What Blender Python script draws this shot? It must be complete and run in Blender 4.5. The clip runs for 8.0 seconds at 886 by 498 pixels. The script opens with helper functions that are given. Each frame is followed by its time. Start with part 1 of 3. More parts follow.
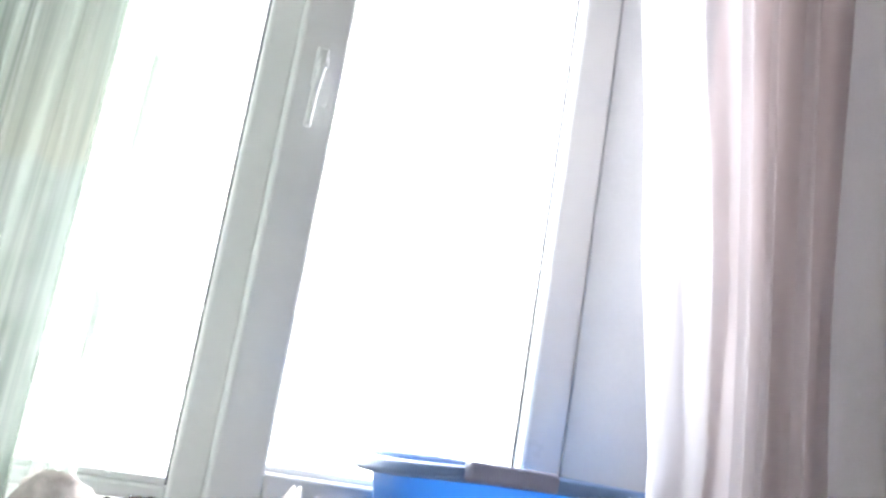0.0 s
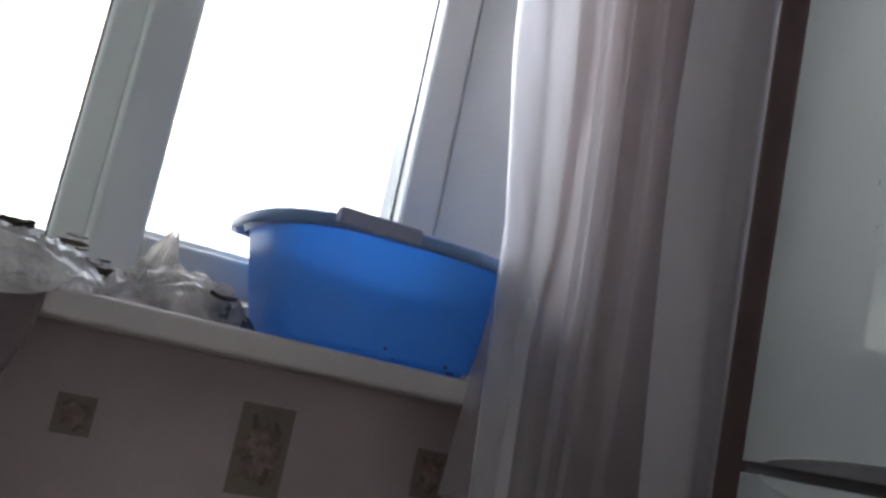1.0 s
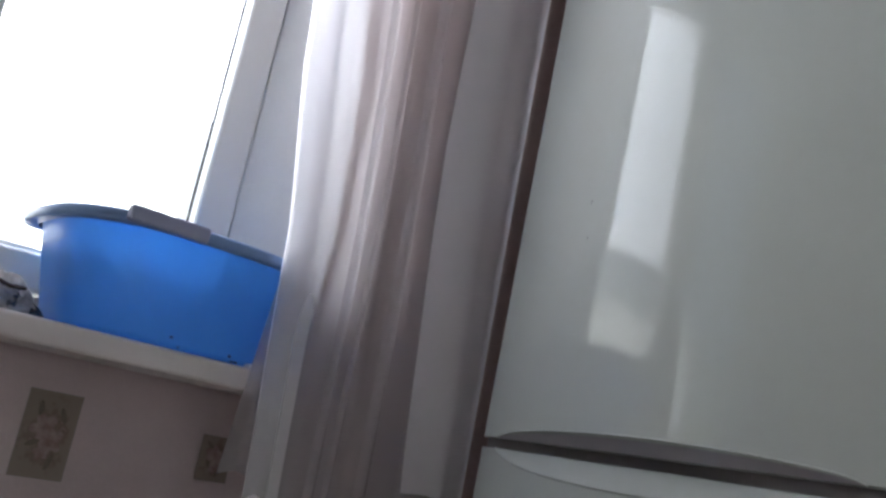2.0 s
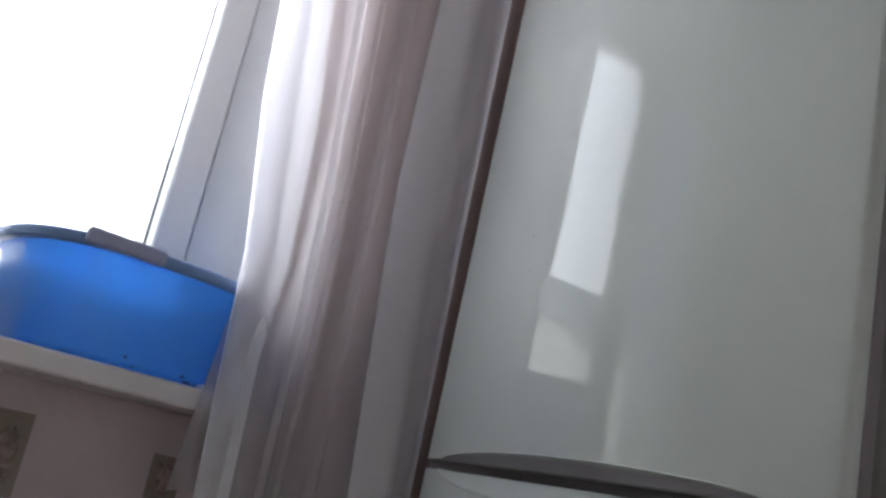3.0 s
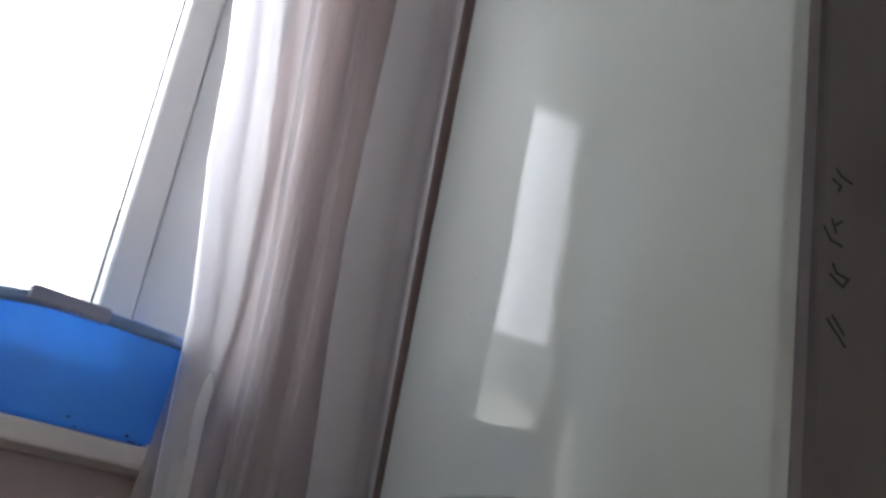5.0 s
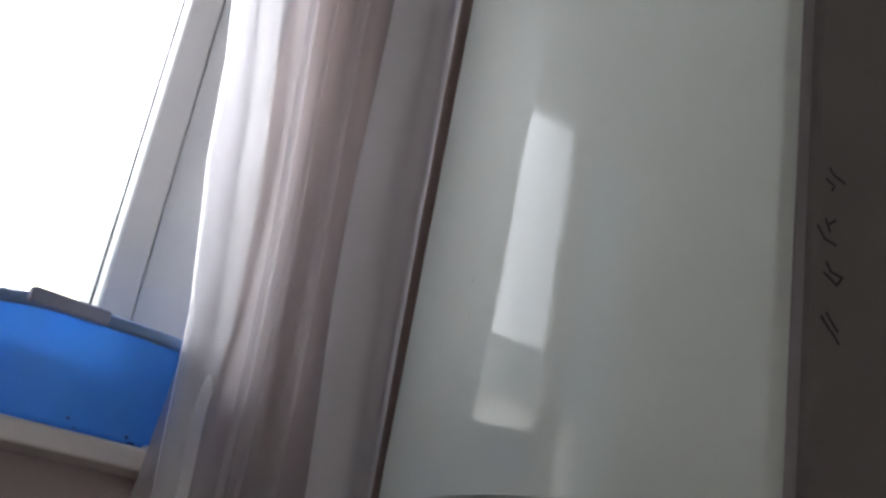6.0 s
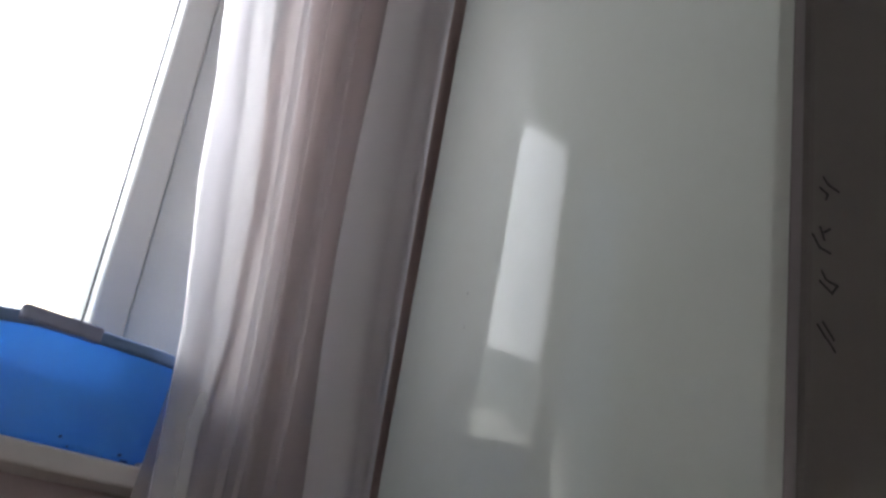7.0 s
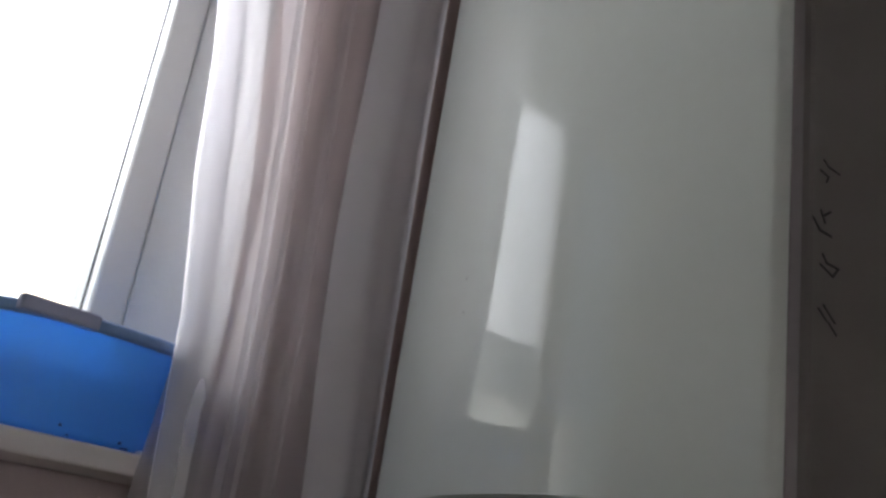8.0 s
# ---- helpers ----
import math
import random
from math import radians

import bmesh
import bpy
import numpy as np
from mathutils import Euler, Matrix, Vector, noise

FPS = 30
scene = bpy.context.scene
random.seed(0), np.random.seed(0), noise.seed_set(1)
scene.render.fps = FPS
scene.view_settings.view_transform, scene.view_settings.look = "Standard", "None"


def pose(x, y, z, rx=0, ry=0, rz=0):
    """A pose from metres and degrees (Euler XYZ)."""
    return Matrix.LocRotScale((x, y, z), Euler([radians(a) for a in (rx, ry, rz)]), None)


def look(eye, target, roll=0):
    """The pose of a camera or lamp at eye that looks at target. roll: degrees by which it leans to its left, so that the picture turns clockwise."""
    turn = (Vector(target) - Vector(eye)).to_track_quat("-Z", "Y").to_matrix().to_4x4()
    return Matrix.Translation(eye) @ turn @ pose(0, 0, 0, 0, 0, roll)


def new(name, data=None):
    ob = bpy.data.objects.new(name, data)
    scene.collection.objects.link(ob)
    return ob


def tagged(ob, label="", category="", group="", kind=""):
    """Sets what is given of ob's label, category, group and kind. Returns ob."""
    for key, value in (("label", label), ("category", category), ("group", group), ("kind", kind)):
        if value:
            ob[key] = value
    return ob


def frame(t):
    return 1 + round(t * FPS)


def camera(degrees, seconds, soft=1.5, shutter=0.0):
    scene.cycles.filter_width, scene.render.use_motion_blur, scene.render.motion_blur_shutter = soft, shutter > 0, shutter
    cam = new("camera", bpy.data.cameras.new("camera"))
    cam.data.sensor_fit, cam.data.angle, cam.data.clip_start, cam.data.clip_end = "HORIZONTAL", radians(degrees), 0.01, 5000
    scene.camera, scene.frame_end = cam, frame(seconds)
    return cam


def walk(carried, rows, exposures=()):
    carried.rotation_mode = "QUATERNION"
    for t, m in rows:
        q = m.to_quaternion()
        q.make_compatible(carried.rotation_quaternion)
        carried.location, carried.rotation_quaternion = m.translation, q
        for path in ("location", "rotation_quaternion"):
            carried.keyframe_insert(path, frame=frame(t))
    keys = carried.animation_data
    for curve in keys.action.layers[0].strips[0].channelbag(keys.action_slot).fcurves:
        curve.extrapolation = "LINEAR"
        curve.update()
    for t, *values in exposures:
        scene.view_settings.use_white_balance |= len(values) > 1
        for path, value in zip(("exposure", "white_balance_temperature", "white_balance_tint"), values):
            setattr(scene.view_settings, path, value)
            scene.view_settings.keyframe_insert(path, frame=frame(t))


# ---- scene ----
cam = camera(51.0, 8.0, soft=2.8)


def held(x, y, z, turn, tilt, lean):
    """A hand-held pose: heading, upward tilt and lean in degrees."""
    return pose(x, y, z, 0, 0, turn) @ pose(0, 0, 0, 90 + tilt) @ pose(0, 0, 0, 0, 0, lean)


walk(cam, [
    (0.0, held(-0.003, 0.288, 1.018, -20.18, 11.90, 9.48)),
    (0.3, held(0.012, 0.307, 0.998, -22.58, 14.14, 8.51)),
    (0.4, held(0.024, 0.299, 0.969, -22.77, 14.76, 9.00)),
    (0.5, held(0.033, 0.280, 0.925, -22.95, 16.75, 8.70)),
    (0.6, held(0.043, 0.290, 0.881, -23.72, 15.95, 9.26)),
    (0.7, held(0.043, 0.281, 0.844, -24.70, 15.00, 11.00)),
    (0.8, held(0.040, 0.262, 0.815, -24.86, 13.27, 11.00)),
    (0.9, held(0.035, 0.242, 0.791, -26.60, 11.44, 12.00)),
    (1.0, held(0.031, 0.224, 0.775, -27.80, 10.10, 11.75)),
    (1.1, held(0.031, 0.209, 0.765, -28.90, 8.59, 12.50)),
    (1.2, held(0.030, 0.196, 0.758, -30.55, 8.85, 12.90)),
    (1.3, held(0.030, 0.183, 0.755, -31.58, 8.70, 13.20)),
    (1.4, held(0.030, 0.170, 0.754, -33.20, 9.80, 12.95)),
    (1.5, held(0.030, 0.154, 0.754, -34.23, 10.86, 12.42)),
    (1.6, held(0.029, 0.136, 0.754, -35.75, 11.34, 12.05)),
    (1.7, held(0.026, 0.117, 0.754, -36.79, 11.67, 11.54)),
    (2.8, held(-0.018, 0.028, 0.735, -40.97, 14.86, 12.44)),
    (3.0, held(-0.012, 0.022, 0.741, -40.62, 15.00, 12.23)),
    (3.5, held(-0.000, -0.000, 0.740, -41.39, 16.10, 11.68)),
    (4.0, held(-0.002, 0.002, 0.724, -42.08, 17.50, 10.02)),
    (4.5, held(0.008, -0.001, 0.718, -41.97, 19.27, 10.33)),
    (6.0, held(-0.001, -0.009, 0.705, -42.39, 19.97, 10.07)),
    (6.5, held(0.000, -0.004, 0.707, -42.37, 20.93, 9.86)),
    (7.0, held(-0.002, -0.004, 0.703, -42.83, 20.95, 9.34)),
    (7.5, held(-0.002, -0.000, 0.706, -43.06, 20.37, 8.57)),
    (8.0, held(0.001, -0.001, 0.707, -43.06, 19.97, 8.81)),
], exposures=[(0.0, 1.95, 6400, 10), (0.3, 1.55, 6400, 10), (0.5, 0.92, 6350, 10), (0.8, 0.64, 6300, 10), (1.0, 0.54, 6250, 10), (1.5, 0.92, 6250, 10), (3.5, 1.18, 6300, 10), (8.0, 0.80, 6560, 10)])

# ---- light ----
SUN_TO = Vector((0.168, 1.0, 0.28)).normalized()      # towards the sun
world = bpy.data.worlds.new("world")
scene.world = world
world.use_nodes = True
wn, wl = world.node_tree.nodes, world.node_tree.links
wn.clear()
sky = wn.new("ShaderNodeTexSky")
sky.sky_type, sky.sun_disc = "NISHITA", False
sky.sun_elevation = math.asin(SUN_TO.z)
sky.sun_rotation = math.atan2(SUN_TO.x, SUN_TO.y)
bg = wn.new("ShaderNodeBackground")
bg.inputs["Strength"].default_value = 0.15
wout = wn.new("ShaderNodeOutputWorld")
wl.new(sky.outputs[0], bg.inputs[0])
wl.new(bg.outputs[0], wout.inputs[0])

sun = new("sun", bpy.data.lights.new("sun", "SUN"))
sun.data.energy, sun.data.angle, sun.data.color = 1.5, radians(0.53), (1.0, 0.985, 0.96)
sun.matrix_world = look(SUN_TO * 20, (0, 0, 0))

daylight = new("window_daylight", bpy.data.lights.new("window_daylight", "AREA"))
daylight.data.shape, daylight.data.size, daylight.data.size_y = "RECTANGLE", 0.50, 0.66
daylight.data.energy, daylight.data.color = 3.7, (0.945, 0.955, 1.0)
daylight.matrix_world = look((0.47, 1.735, 1.63), (0.47, 0.0, 1.63))


# ---- materials ----
def material(name, base, rough=0.6, metal=0.0, other=None, scale=8.0, mix=0.35, bump=0.15, bump_scale=60.0, stretch=(1, 1, 1)):
    """A principled material: two scales of colour variation, and a fine relief."""
    m = bpy.data.materials.new(name)
    m.use_nodes = True
    n, l = m.node_tree.nodes, m.node_tree.links
    p = n["Principled BSDF"]
    p.inputs["Metallic"].default_value = metal
    co = n.new("ShaderNodeTexCoord")
    mp = n.new("ShaderNodeMapping")
    mp.inputs["Scale"].default_value = stretch
    l.new(co.outputs["Object"], mp.inputs[0])
    big = n.new("ShaderNodeTexNoise")
    big.inputs["Scale"].default_value, big.inputs["Detail"].default_value = scale, 6
    fine = n.new("ShaderNodeTexNoise")
    fine.inputs["Scale"].default_value, fine.inputs["Detail"].default_value = bump_scale, 4
    l.new(mp.outputs[0], big.inputs[0])
    l.new(mp.outputs[0], fine.inputs[0])
    ramp = n.new("ShaderNodeValToRGB")
    other = other or tuple(c * 0.8 for c in base)
    ramp.color_ramp.elements[0].position, ramp.color_ramp.elements[1].position = 0.5 - mix / 2, 0.5 + mix / 2
    ramp.color_ramp.elements[0].color, ramp.color_ramp.elements[1].color = (*other, 1), (*base, 1)
    add = n.new("ShaderNodeMix")
    add.inputs[0].default_value = 0.25
    l.new(big.outputs[0], add.inputs[2])
    l.new(fine.outputs[0], add.inputs[3])
    l.new(add.outputs[0], ramp.inputs[0])
    l.new(ramp.outputs[0], p.inputs["Base Color"])
    rr = n.new("ShaderNodeMapRange")
    rr.inputs[3].default_value, rr.inputs[4].default_value = max(rough - min(0.08, 0.4 * rough), 0.03), min(rough + min(0.08, 0.4 * rough), 1)
    l.new(big.outputs[0], rr.inputs[0])
    l.new(rr.outputs[0], p.inputs["Roughness"])
    if bump:
        b = n.new("ShaderNodeBump")
        b.inputs["Strength"].default_value, b.inputs["Distance"].default_value = bump, 0.002
        l.new(fine.outputs[0], b.inputs["Height"])
        l.new(b.outputs[0], p.inputs["Normal"])
    return m


def cloth(name, base, other, through_light, sheer, weave=900.0, streak=14.0):
    """Woven curtain cloth that lets light through: diffuse, translucent and a little open weave."""
    m = bpy.data.materials.new(name)
    m.use_nodes = True
    n, l = m.node_tree.nodes, m.node_tree.links
    n.remove(n["Principled BSDF"])
    co = n.new("ShaderNodeTexCoord")
    mp = n.new("ShaderNodeMapping")
    mp.inputs["Scale"].default_value = (1, 1, 0.04)
    l.new(co.outputs["Object"], mp.inputs[0])
    nz = n.new("ShaderNodeTexNoise")
    nz.inputs["Scale"].default_value, nz.inputs["Detail"].default_value = streak, 4
    l.new(mp.outputs[0], nz.inputs[0])
    ramp = n.new("ShaderNodeValToRGB")
    ramp.color_ramp.elements[0].position, ramp.color_ramp.elements[1].position = 0.35, 0.65
    ramp.color_ramp.elements[0].color, ramp.color_ramp.elements[1].color = (*other, 1), (*base, 1)
    l.new(nz.outputs[0], ramp.inputs[0])
    wv = n.new("ShaderNodeTexNoise")
    wv.inputs["Scale"].default_value = weave
    l.new(co.outputs["Object"], wv.inputs[0])
    b = n.new("ShaderNodeBump")
    b.inputs["Strength"].default_value, b.inputs["Distance"].default_value = 0.25, 0.001
    l.new(wv.outputs[0], b.inputs["Height"])
    d, t, s = n.new("ShaderNodeBsdfDiffuse"), n.new("ShaderNodeBsdfTranslucent"), n.new("ShaderNodeBsdfTransparent")
    for sh in (d, t):
        l.new(ramp.outputs[0], sh.inputs[0])
        l.new(b.outputs[0], sh.inputs["Normal"])
    m1, m2 = n.new("ShaderNodeMixShader"), n.new("ShaderNodeMixShader")
    m1.inputs[0].default_value, m2.inputs[0].default_value = through_light, sheer
    l.new(d.outputs[0], m1.inputs[1])
    l.new(t.outputs[0], m1.inputs[2])
    l.new(m1.outputs[0], m2.inputs[1])
    l.new(s.outputs[0], m2.inputs[2])
    l.new(m2.outputs[0], n["Material Output"].inputs[0])
    return m


def film_plastic(name, base, clear, gloss=0.3):
    """Thin crinkled plastic film."""
    m = bpy.data.materials.new(name)
    m.use_nodes = True
    n, l = m.node_tree.nodes, m.node_tree.links
    n.remove(n["Principled BSDF"])
    co = n.new("ShaderNodeTexCoord")
    nz = n.new("ShaderNodeTexNoise")
    nz.inputs["Scale"].default_value, nz.inputs["Detail"].default_value = 30, 8
    l.new(co.outputs["Object"], nz.inputs[0])
    b = n.new("ShaderNodeBump")
    b.inputs["Strength"].default_value, b.inputs["Distance"].default_value = 0.9, 0.007
    l.new(nz.outputs[0], b.inputs["Height"])
    d, t, s, g = (n.new("ShaderNodeBsdf" + k) for k in ("Diffuse", "Translucent", "Transparent", "Glossy"))
    ramp = n.new("ShaderNodeValToRGB")
    ramp.color_ramp.elements[0].position, ramp.color_ramp.elements[1].position = 0.35, 0.62
    ramp.color_ramp.elements[0].color, ramp.color_ramp.elements[1].color = (*(c * 0.55 for c in base), 1), (*base, 1)
    l.new(nz.outputs[0], ramp.inputs[0])
    for sh in (d, t):
        l.new(ramp.outputs[0], sh.inputs[0])
    g.inputs["Roughness"].default_value = 0.15
    for sh in (d, t, g):
        l.new(b.outputs[0], sh.inputs["Normal"])
    ms = [n.new("ShaderNodeMixShader") for _ in range(3)]
    for k, v in zip(ms, (0.68, gloss, clear)):
        k.inputs[0].default_value = v
    l.new(d.outputs[0], ms[0].inputs[1])
    l.new(t.outputs[0], ms[0].inputs[2])
    l.new(ms[0].outputs[0], ms[1].inputs[1])
    l.new(g.outputs[0], ms[1].inputs[2])
    l.new(ms[1].outputs[0], ms[2].inputs[1])
    l.new(s.outputs[0], ms[2].inputs[2])
    l.new(ms[2].outputs[0], n["Material Output"].inputs[0])
    return m


# for walls out of view: kept pale so they bounce window light
PALE_WALL = material("pale_wall", (0.84, 0.82, 0.81), 0.8, other=(0.79, 0.77, 0.76), scale=5, bump=0.2, bump_scale=220)
WALLPAPER = material("wallpaper", (0.70, 0.58, 0.595), 0.8, other=(0.59, 0.49, 0.50), scale=5, bump=0.3, bump_scale=220)
PLASTER = material("plaster", (0.74, 0.74, 0.76), 0.75, other=(0.66, 0.66, 0.69), scale=6, bump=0.2, bump_scale=150)
CEILING = material("ceiling_paint", (0.78, 0.77, 0.75), 0.9, scale=4, bump=0.2)
LINOLEUM = material("linoleum", (0.60, 0.53, 0.47), 0.45, other=(0.52, 0.46, 0.40), scale=9, bump=0.1)
PVC = material("white_pvc", (0.88, 0.89, 0.90), 0.30, other=(0.82, 0.83, 0.84), scale=5, mix=0.6, bump=0.03)
SILL = material("sill_laminate", (0.82, 0.76, 0.77), 0.4, other=(0.72, 0.66, 0.67), scale=14, mix=0.6, bump=0.08, bump_scale=90)
RADIATOR = material("radiator_enamel", (0.66, 0.63, 0.62), 0.35, other=(0.58, 0.55, 0.54), scale=12, mix=0.6, bump=0.06)
GASKET = material("rubber_gasket", (0.11, 0.11, 0.12), 0.6, scale=20, bump=0.05)
ENAMEL = material("white_enamel", (0.435, 0.46, 0.46), 0.055, other=(0.42, 0.435, 0.415), scale=1.3, mix=0.45, bump=0)
ENAMEL.node_tree.nodes["Principled BSDF"].inputs["Specular IOR Level"].default_value = 0.155
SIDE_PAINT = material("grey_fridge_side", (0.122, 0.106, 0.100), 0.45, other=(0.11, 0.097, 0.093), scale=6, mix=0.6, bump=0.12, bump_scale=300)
EDGE_TRIM = material("door_edge", (0.19, 0.165, 0.175), 0.5, other=(0.165, 0.145, 0.155), scale=10, mix=0.6, bump=0.05)
GREY_LILAC = material("grey_lilac_plastic", (0.30, 0.28, 0.31), 0.4, other=(0.26, 0.24, 0.27), scale=14, mix=0.6, bump=0.05)
GREY_PLASTIC = material("grey_plastic", (0.22, 0.21, 0.22), 0.5, scale=12, bump=0.08)
DARK_RUBBER = material("door_seal", (0.22, 0.195, 0.20), 0.6, scale=20, bump=0.05)
INK = material("black_ink", (0.012, 0.011, 0.011), 0.7, scale=40, bump=0)
SHEER = cloth("white_sheer", (0.90, 0.88, 0.92), (0.88, 0.86, 0.90), 0.66, 0.54, streak=7.0)
SHEER_DOUBLE = cloth("doubled_sheer", (0.94, 0.935, 0.96), (0.92, 0.915, 0.94), 0.50, 0.06, streak=7.0)
FOLD = cloth("sheer_front_fold", (0.96, 0.945, 0.985), (0.94, 0.925, 0.965), 0.45, 0.04, streak=7.0)
TAUPE = cloth("taupe_drape", (0.46, 0.355, 0.34), (0.39, 0.30, 0.285), 0.36, 0.0, streak=8.0)
GREEN = cloth("green_sheer", (0.40, 0.46, 0.43), (0.20, 0.26, 0.23), 0.13, 0.03, streak=26)
GREEN_HEM = cloth("green_hem", (0.84, 0.89, 0.86), (0.74, 0.80, 0.77), 0.6, 0.30, streak=26)
GREEN_THIN = cloth("green_sheer_thin", (0.52, 0.60, 0.56), (0.44, 0.52, 0.48), 0.5, 0.80, streak=26)
FILM = film_plastic("clear_film", (0.90, 0.88, 0.89), 0.24, 0.46)
BAG_WHITE = film_plastic("white_bag", (0.92, 0.88, 0.86), 0.10, 0.16)
DARK_CLOTH = material("dark_cloth", (0.19, 0.145, 0.155), 0.85, scale=20, bump=0.5, bump_scale=300)
DRY_LEAF = material("dry_leaf", (0.10, 0.065, 0.05), 0.6, other=(0.05, 0.035, 0.03), scale=60, bump=0.4, bump_scale=150)
DARK_FILM = film_plastic("grey_film", (0.20, 0.18, 0.19), 0.15, 0.25)


def blue_plastic():
    m = material("blue_plastic", (0.13, 0.335, 0.66), 0.36, other=(0.10, 0.275, 0.58), scale=9, mix=0.35, bump=0.06, bump_scale=120)
    n, l = m.node_tree.nodes, m.node_tree.links
    t = n.new("ShaderNodeBsdfTranslucent")
    t.inputs[0].default_value = (0.17, 0.43, 0.80, 1)
    mx = n.new("ShaderNodeMixShader")
    mx.inputs[0].default_value = 0.42
    l.new(n["Principled BSDF"].outputs[0], mx.inputs[1])
    l.new(t.outputs[0], mx.inputs[2])
    l.new(mx.outputs[0], n["Material Output"].inputs[0])
    return m


BLUE = blue_plastic()
RIM_BLUE = material("dull_rim_plastic", (0.22, 0.35, 0.64), 0.38, other=(0.19, 0.30, 0.56), scale=20, mix=0.6, bump=0.06)
SPECK = material("dried_dirt", (0.09, 0.10, 0.20), 0.8, scale=60, bump=0.2)
GRIP_GREY = material("grip_plastic", (0.40, 0.42, 0.60), 0.4, other=(0.35, 0.36, 0.53), scale=25, mix=0.6, bump=0.06)


def pane_glass():
    m = bpy.data.materials.new("window_glass")
    m.use_nodes = True
    p = m.node_tree.nodes["Principled BSDF"]
    p.inputs["Transmission Weight"].default_value = 1.0
    p.inputs["Roughness"].default_value = 0.0
    p.inputs["IOR"].default_value = 1.45
    p.inputs["Base Color"].default_value = (0.97, 0.98, 0.98, 1)
    return m


GLASS = pane_glass()


def floral():
    """Olive-brown square with a pale pink flower blotch in its middle."""
    m = bpy.data.materials.new("floral_print")
    m.use_nodes = True
    n, l = m.node_tree.nodes, m.node_tree.links
    p = n["Principled BSDF"]
    p.inputs["Roughness"].default_value = 0.7
    co = n.new("ShaderNodeTexCoord")
    mp = n.new("ShaderNodeMapping")
    mp.inputs["Location"].default_value, mp.inputs["Scale"].default_value = (-1.0, 0, -1.0), (2, 0, 2)
    l.new(co.outputs["Generated"], mp.inputs[0])
    ln = n.new("ShaderNodeVectorMath")
    ln.operation = "LENGTH"
    l.new(mp.outputs[0], ln.inputs[0])
    nz = n.new("ShaderNodeTexNoise")
    nz.inputs["Scale"].default_value, nz.inputs["Detail"].default_value = 80, 6
    l.new(co.outputs["Object"], nz.inputs[0])
    sub = n.new("ShaderNodeMath")
    sub.operation = "MULTIPLY_ADD"
    sub.inputs[1].default_value = 1.6
    l.new(nz.outputs[0], sub.inputs[0])
    neg = n.new("ShaderNodeMath")
    neg.operation = "MULTIPLY"
    neg.inputs[1].default_value = -0.9
    l.new(ln.outputs["Value"], neg.inputs[0])
    l.new(neg.outputs[0], sub.inputs[2])
    ramp = n.new("ShaderNodeValToRGB")
    e = ramp.color_ramp.elements
    e[0].position, e[0].color = 0.08, (0.31, 0.26, 0.215, 1)
    e[1].position, e[1].color = 0.78, (0.46, 0.37, 0.34, 1)
    mid = e.new(0.38)
    mid.color = (0.23, 0.17, 0.15, 1)
    l.new(sub.outputs[0], ramp.inputs[0])
    l.new(ramp.outputs[0], p.inputs["Base Color"])
    return m


FLORAL = floral()
BLOSSOM = material("faded_pink_print", (0.44, 0.34, 0.31), 0.7, other=(0.28, 0.18, 0.165), scale=90, mix=0.3, bump=0)
PRINT_LEAF = material("faded_leaf_print", (0.22, 0.18, 0.15), 0.7, other=(0.18, 0.145, 0.125), scale=90, mix=0.4, bump=0)


# ---- building helpers ----
def part(name, bm, mat, parent=None, label="", smooth=False):
    """Links a bmesh as one mesh object, under a thing or a part where one is given."""
    me = bpy.data.meshes.new(name)
    bmesh.ops.recalc_face_normals(bm, faces=bm.faces)
    bm.to_mesh(me)
    bm.free()
    me.materials.append(mat)
    if smooth:
        for f in me.polygons:
            f.use_smooth = True
    ob = new(name, me)
    ob.parent = parent
    if label:
        tagged(ob, label)
    return ob


def thing(name, label, category, group="", kind=""):
    return tagged(new(name), label, category, group, kind)


def box(x0, x1, y0, y1, z0, z1, bevel=0.0, segments=2):
    bm = bmesh.new()
    bmesh.ops.create_cube(bm, size=1, matrix=Matrix.Translation(((x0 + x1) / 2, (y0 + y1) / 2, (z0 + z1) / 2)) @ Matrix.Diagonal((x1 - x0, y1 - y0, z1 - z0, 1)))
    if bevel:
        bmesh.ops.bevel(bm, geom=list(bm.edges), offset=bevel, segments=segments, affect="EDGES", profile=0.5)
    return bm


def sheet(fn, nu, nv, closed=False):
    """A grid mesh from a function of u and v, both 0 to 1."""
    bm = bmesh.new()
    rows = [[bm.verts.new(fn(i / nu, j / nv)) for i in range(nu if closed else nu + 1)] for j in range(nv + 1)]
    for a, b in zip(rows, rows[1:]):
        k = len(a)
        for i in range(k if closed else k - 1):
            bm.faces.new((a[i], a[(i + 1) % k], b[(i + 1) % k], b[i]))
    return bm


def thick(ob, depth, offset=0.0):
    md = ob.modifiers.new("thickness", "SOLIDIFY")
    md.thickness, md.offset = depth, offset
    return ob


def lerp(a, b, t):
    return a + (b - a) * t


def smoothstep(a, b, x):
    t = min(max((x - a) / (b - a), 0.0), 1.0)
    return t * t * (3 - 2 * t)


# ---- the room ----
X0, X1, Y0, Y1, TOP = -0.95, 1.64, -0.85, 1.52, 2.60
OX0, OX1, OZ0, OZ1 = -0.46, 0.745, 0.800, 2.02      # the window's opening
WALL = 0.21
SILL_TOP = 0.8312

